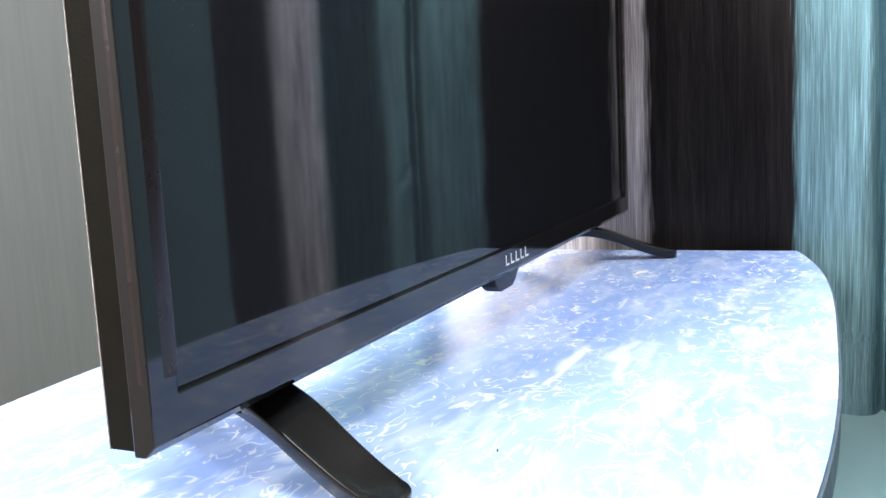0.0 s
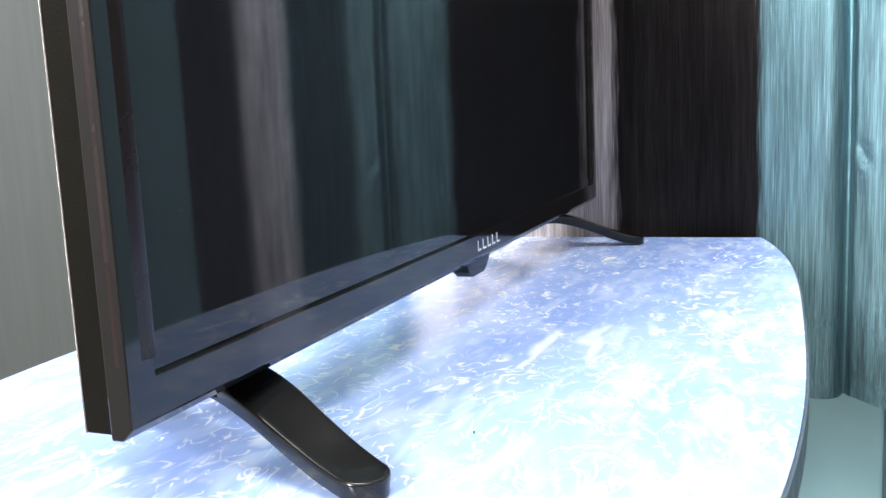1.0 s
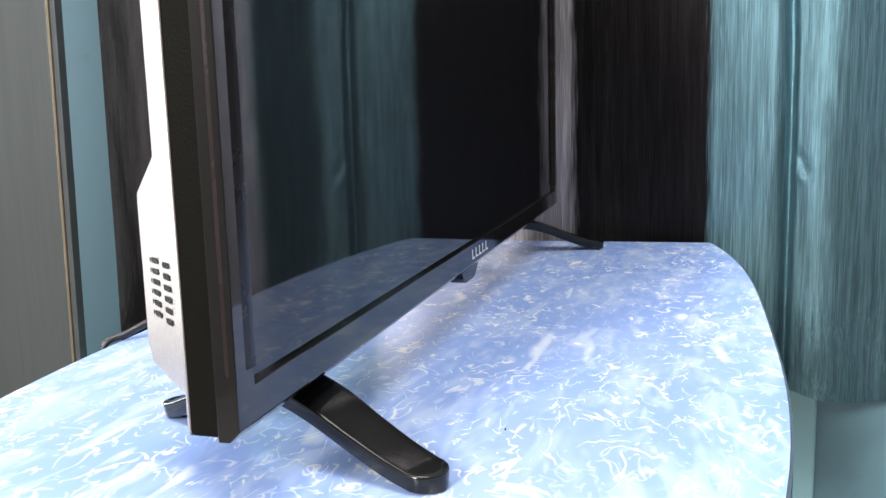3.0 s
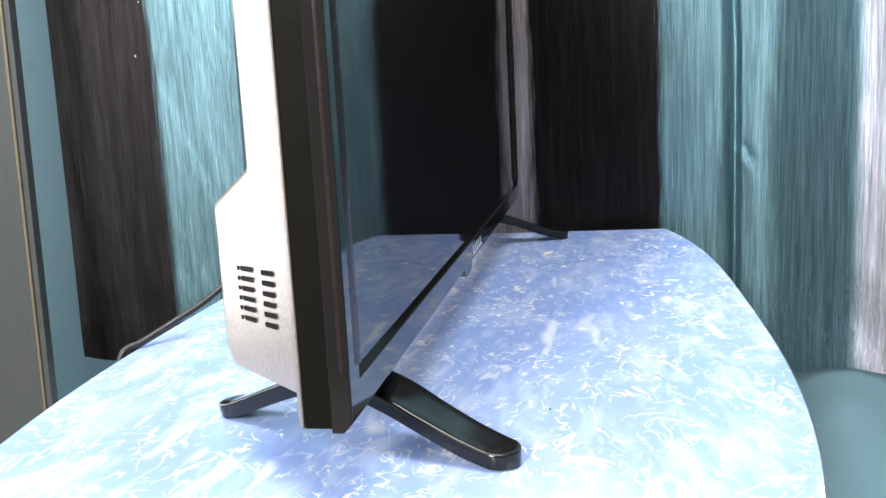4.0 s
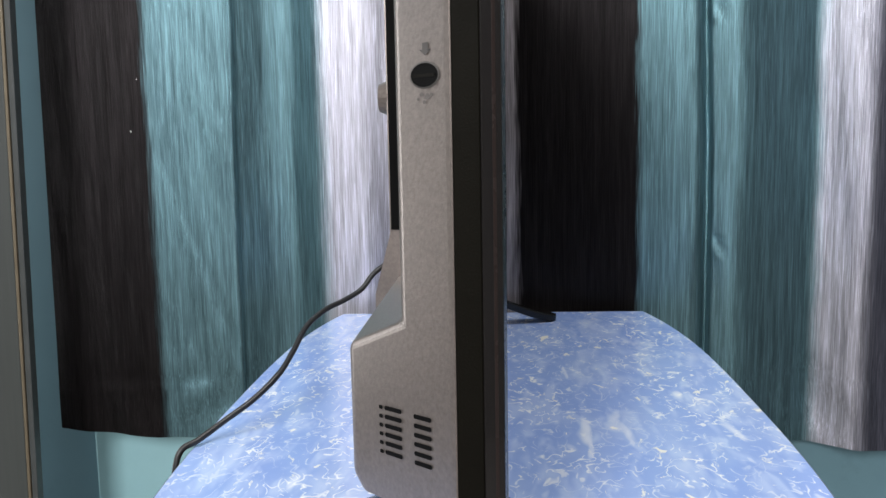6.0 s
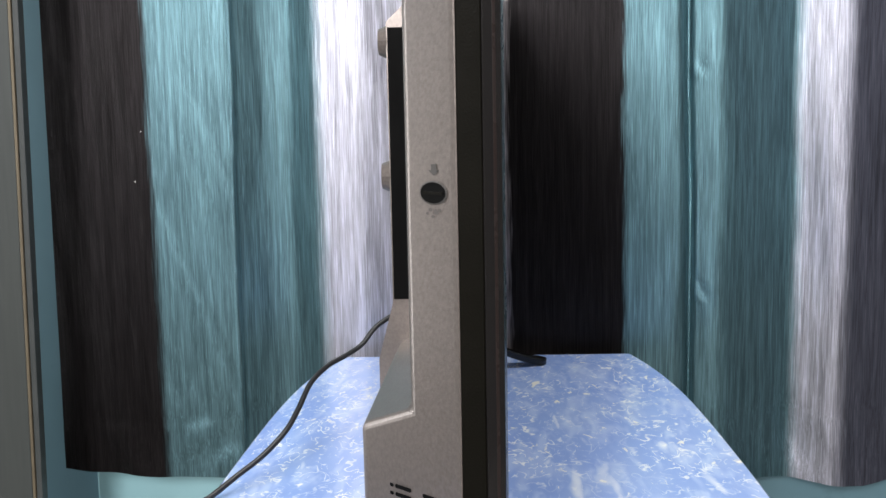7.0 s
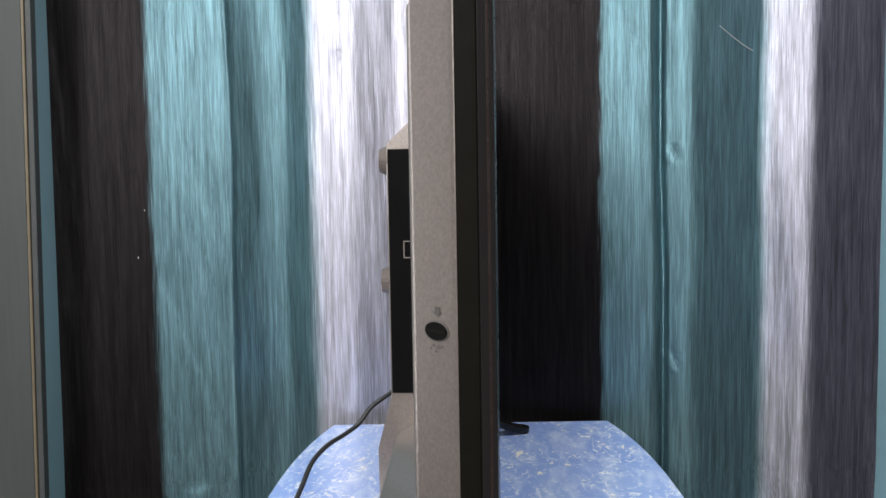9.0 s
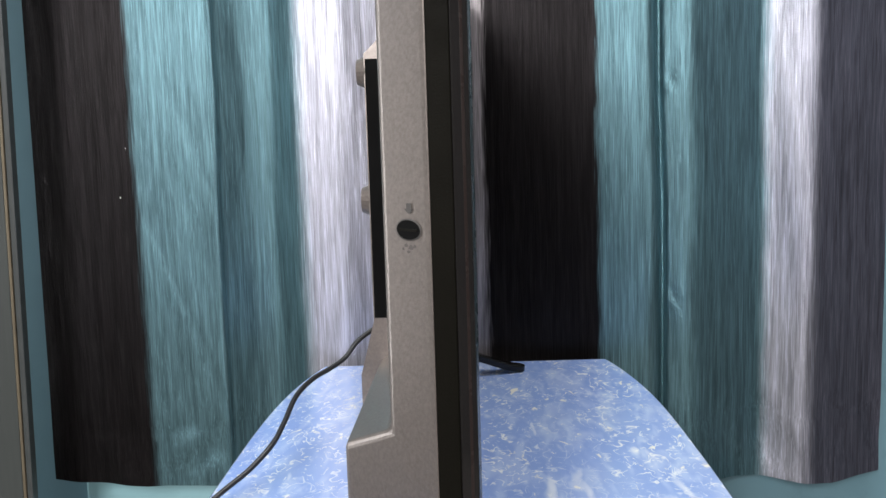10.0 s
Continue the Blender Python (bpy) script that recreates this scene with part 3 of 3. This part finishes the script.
# ---- power cable ----
cable = part("power_cable", tube([(-0.080, 0.455, 0.868), (-0.112, 0.43, 0.851), (-0.126, 0.42, 0.835), (-0.139, 0.405, 0.828), (-0.153, 0.385, 0.823), (-0.164, 0.36, 0.814), (-0.169, 0.33, 0.8), (-0.175, 0.305, 0.788), (-0.190, 0.284, 0.774), (-0.206, 0.268, 0.7640),
                                  (-0.2215, 0.249, 0.7545), (-0.2325, 0.238, 0.7480), (-0.2365, 0.234, 0.720), (-0.238, 0.232, 0.66), (-0.240, 0.23, 0.35), (-0.245, 0.25, 0.02)], 0.0024), CABLE, smooth=True)
tagged(cable, "thin black power cable draped over the table's edge", "cable")

# ---- curtain ----
FOLDS = [(-0.5735, 0.726), (-0.53, 0.727), (-0.44, 0.730), (-0.345, 0.738), (-0.338, 0.734), (-0.329, 0.743), (-0.300, 0.763), (-0.272, 0.772), (-0.225, 0.746), (-0.170, 0.745), (-0.105, 0.774), (-0.03, 0.750), (0.02, 0.764),
         (0.10, 0.752), (0.168, 0.755), (0.240, 0.728), (0.2465, 0.748), (0.2545, 0.748), (0.264, 0.739), (0.283, 0.730), (0.30, 0.737), (0.390, 0.784), (0.440, 0.746), (0.49, 0.760), (0.551, 0.776)]
HEM = [(-0.60, 0.600), (-0.575, 0.598), (-0.45, 0.584), (-0.36, 0.5805), (0.20, 0.583), (0.26, 0.583), (0.32, 0.572), (0.40, 0.568), (0.48, 0.5625), (0.56, 0.574)]


def fold_y(x):
    total, weight = 0.0, 0.0
    for k in range(-4, 5):
        s = x + k * 0.0042
        s = min(max(s, FOLDS[0][0]), FOLDS[-1][0])
        for (xa, ya), (xb, yb) in zip(FOLDS, FOLDS[1:]):
            if xa <= s <= xb:
                w = math.exp(-(k / 2.5) ** 2)
                total += w * (ya + (yb - ya) * (s - xa) / (xb - xa))
                weight += w
                break
    crease = 0.012 * math.exp(-((x - 0.2505) / 0.0035) ** 2) - 0.006 * math.exp(-((x + 0.336) / 0.003) ** 2)
    return total / weight + crease


def curtain_sheet(z0, z1, columns, rows, lift=0.0):
    bm = bmesh.new()
    grid = []
    for r in range(rows + 1):
        s = r / rows
        row = []
        for c in range(columns + 1):
            x = FOLDS[0][0] + (FOLDS[-1][0] - FOLDS[0][0]) * c / columns
            low = z0 + 0.003 * noise.noise((x * 14, 3, 0))
            for (xa, za), (xb, zb) in zip(HEM, HEM[1:]):
                if xa <= x < xb:
                    low += za + (zb - za) * (x - xa) / (xb - xa)
            z = low + (z1 - low) * s
            shift = 0.010 * noise.noise((x * 3, z * 2.2, 5)) * min(1, abs(z - 0.75) * 3)
            y = fold_y(x + shift)
            y += 0.0012 * noise.noise((x * 34 + z * 4, z * 2.0, 1)) + 0.0003 * noise.noise((x * 80 + z * 9, z * 5, 2))
            # slanting drag wrinkles near the hem, pinches in the seam fold
            drag = math.exp(-((x + 0.385) / 0.05) ** 2 - ((z - 0.84) / 0.22) ** 2)
            y += 0.0028 * drag * noise.noise((x * 62 + z * 22, z * 3 - x * 4, 4))
            for px, pz in ((0.2600, 0.828), (0.257, 1.108)):
                r2 = ((x - px) / 0.012) ** 2 + ((z - pz) / 0.014) ** 2
                y += 0.0018 * math.exp(-r2) * math.sin((x - px) * 260 + (z - pz) * 160)
            low_folds = math.exp(-((z - 0.60) / 0.07) ** 2)
            y += 0.0060 * low_folds * noise.noise((x * 22 + z * 10, z * 7, 8))
            # a sagging drape over the hem beside the table
            sag = math.exp(-((x + 0.385) / 0.05) ** 2 - ((z - 0.625) / 0.05) ** 2)
            y -= 0.0012 * sag * math.sin((z - 0.62) * 95 - (x + 0.40) * 70)
            hem = math.exp(-((z - 0.662) / 0.004) ** 2)
            y += 0.0007 * hem - lift
            if z > 0.74 and -0.23 < x < 0.19:
                y = max(y, 0.731)
            out = x + 0.013 * (z - 0.95) * min(1, max(0, (-x - 0.38) / 0.15))
            row.append(bm.verts.new((out, y, z)))
        grid.append(row)
    for ra, rb in zip(grid, grid[1:]):
        for c in range(columns):
            bm.faces.new((ra[c], ra[c + 1], rb[c + 1], rb[c]))
    return bm


cur = thing("curtain", (0, 0.74, 0.59), "long striped curtain in black, teal and silver with a deep hem", "curtain")
cur["base"] = [0, 0, 0]
BASE0 = Matrix.Translation((0, 0.74, 0.59)).inverted()
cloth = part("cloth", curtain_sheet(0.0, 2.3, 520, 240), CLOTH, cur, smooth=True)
cloth.matrix_parent_inverse = BASE0


def crumb(x, y, z, size, seed):
    """A tiny uneven speck."""
    bm = bmesh.new()
    bmesh.ops.create_icosphere(bm, subdivisions=1, radius=size)
    for v in bm.verts:
        v.co *= 0.7 + 0.6 * abs(noise.noise(v.co * 900 + Vector((seed, 0, 0))))
    bmesh.ops.scale(bm, vec=(0.6, 0.6, 1.6), verts=bm.verts)
    bmesh.ops.translate(bm, vec=(x, y, z), verts=bm.verts)
    return bm


for k, (x, z, size) in enumerate(((-0.4605, 0.980, 0.0013), (-0.4495, 1.044, 0.0008))):
    speck = part("lint", crumb(x, fold_y(x) - 0.0022, z, size, k), LINT, cur)
    speck.matrix_parent_inverse = BASE0
strand = part("thread", tube([(0.322, fold_y(0.322) - 0.003, 1.275), (0.340, fold_y(0.340) - 0.0035, 1.263), (0.359, fold_y(0.359) - 0.003, 1.252), (0.374, fold_y(0.374) - 0.003, 1.245)], 0.00035, 6), LINT, cur, "loose pale thread", smooth=True)
strand.matrix_parent_inverse = BASE0
speck = part("crumb", crumb(0.071, 0.131, 0.7503, 0.0009, 9), DARK_TRIM)
tagged(speck, "tiny dark crumb lying on the marbled tabletop", "crumb")
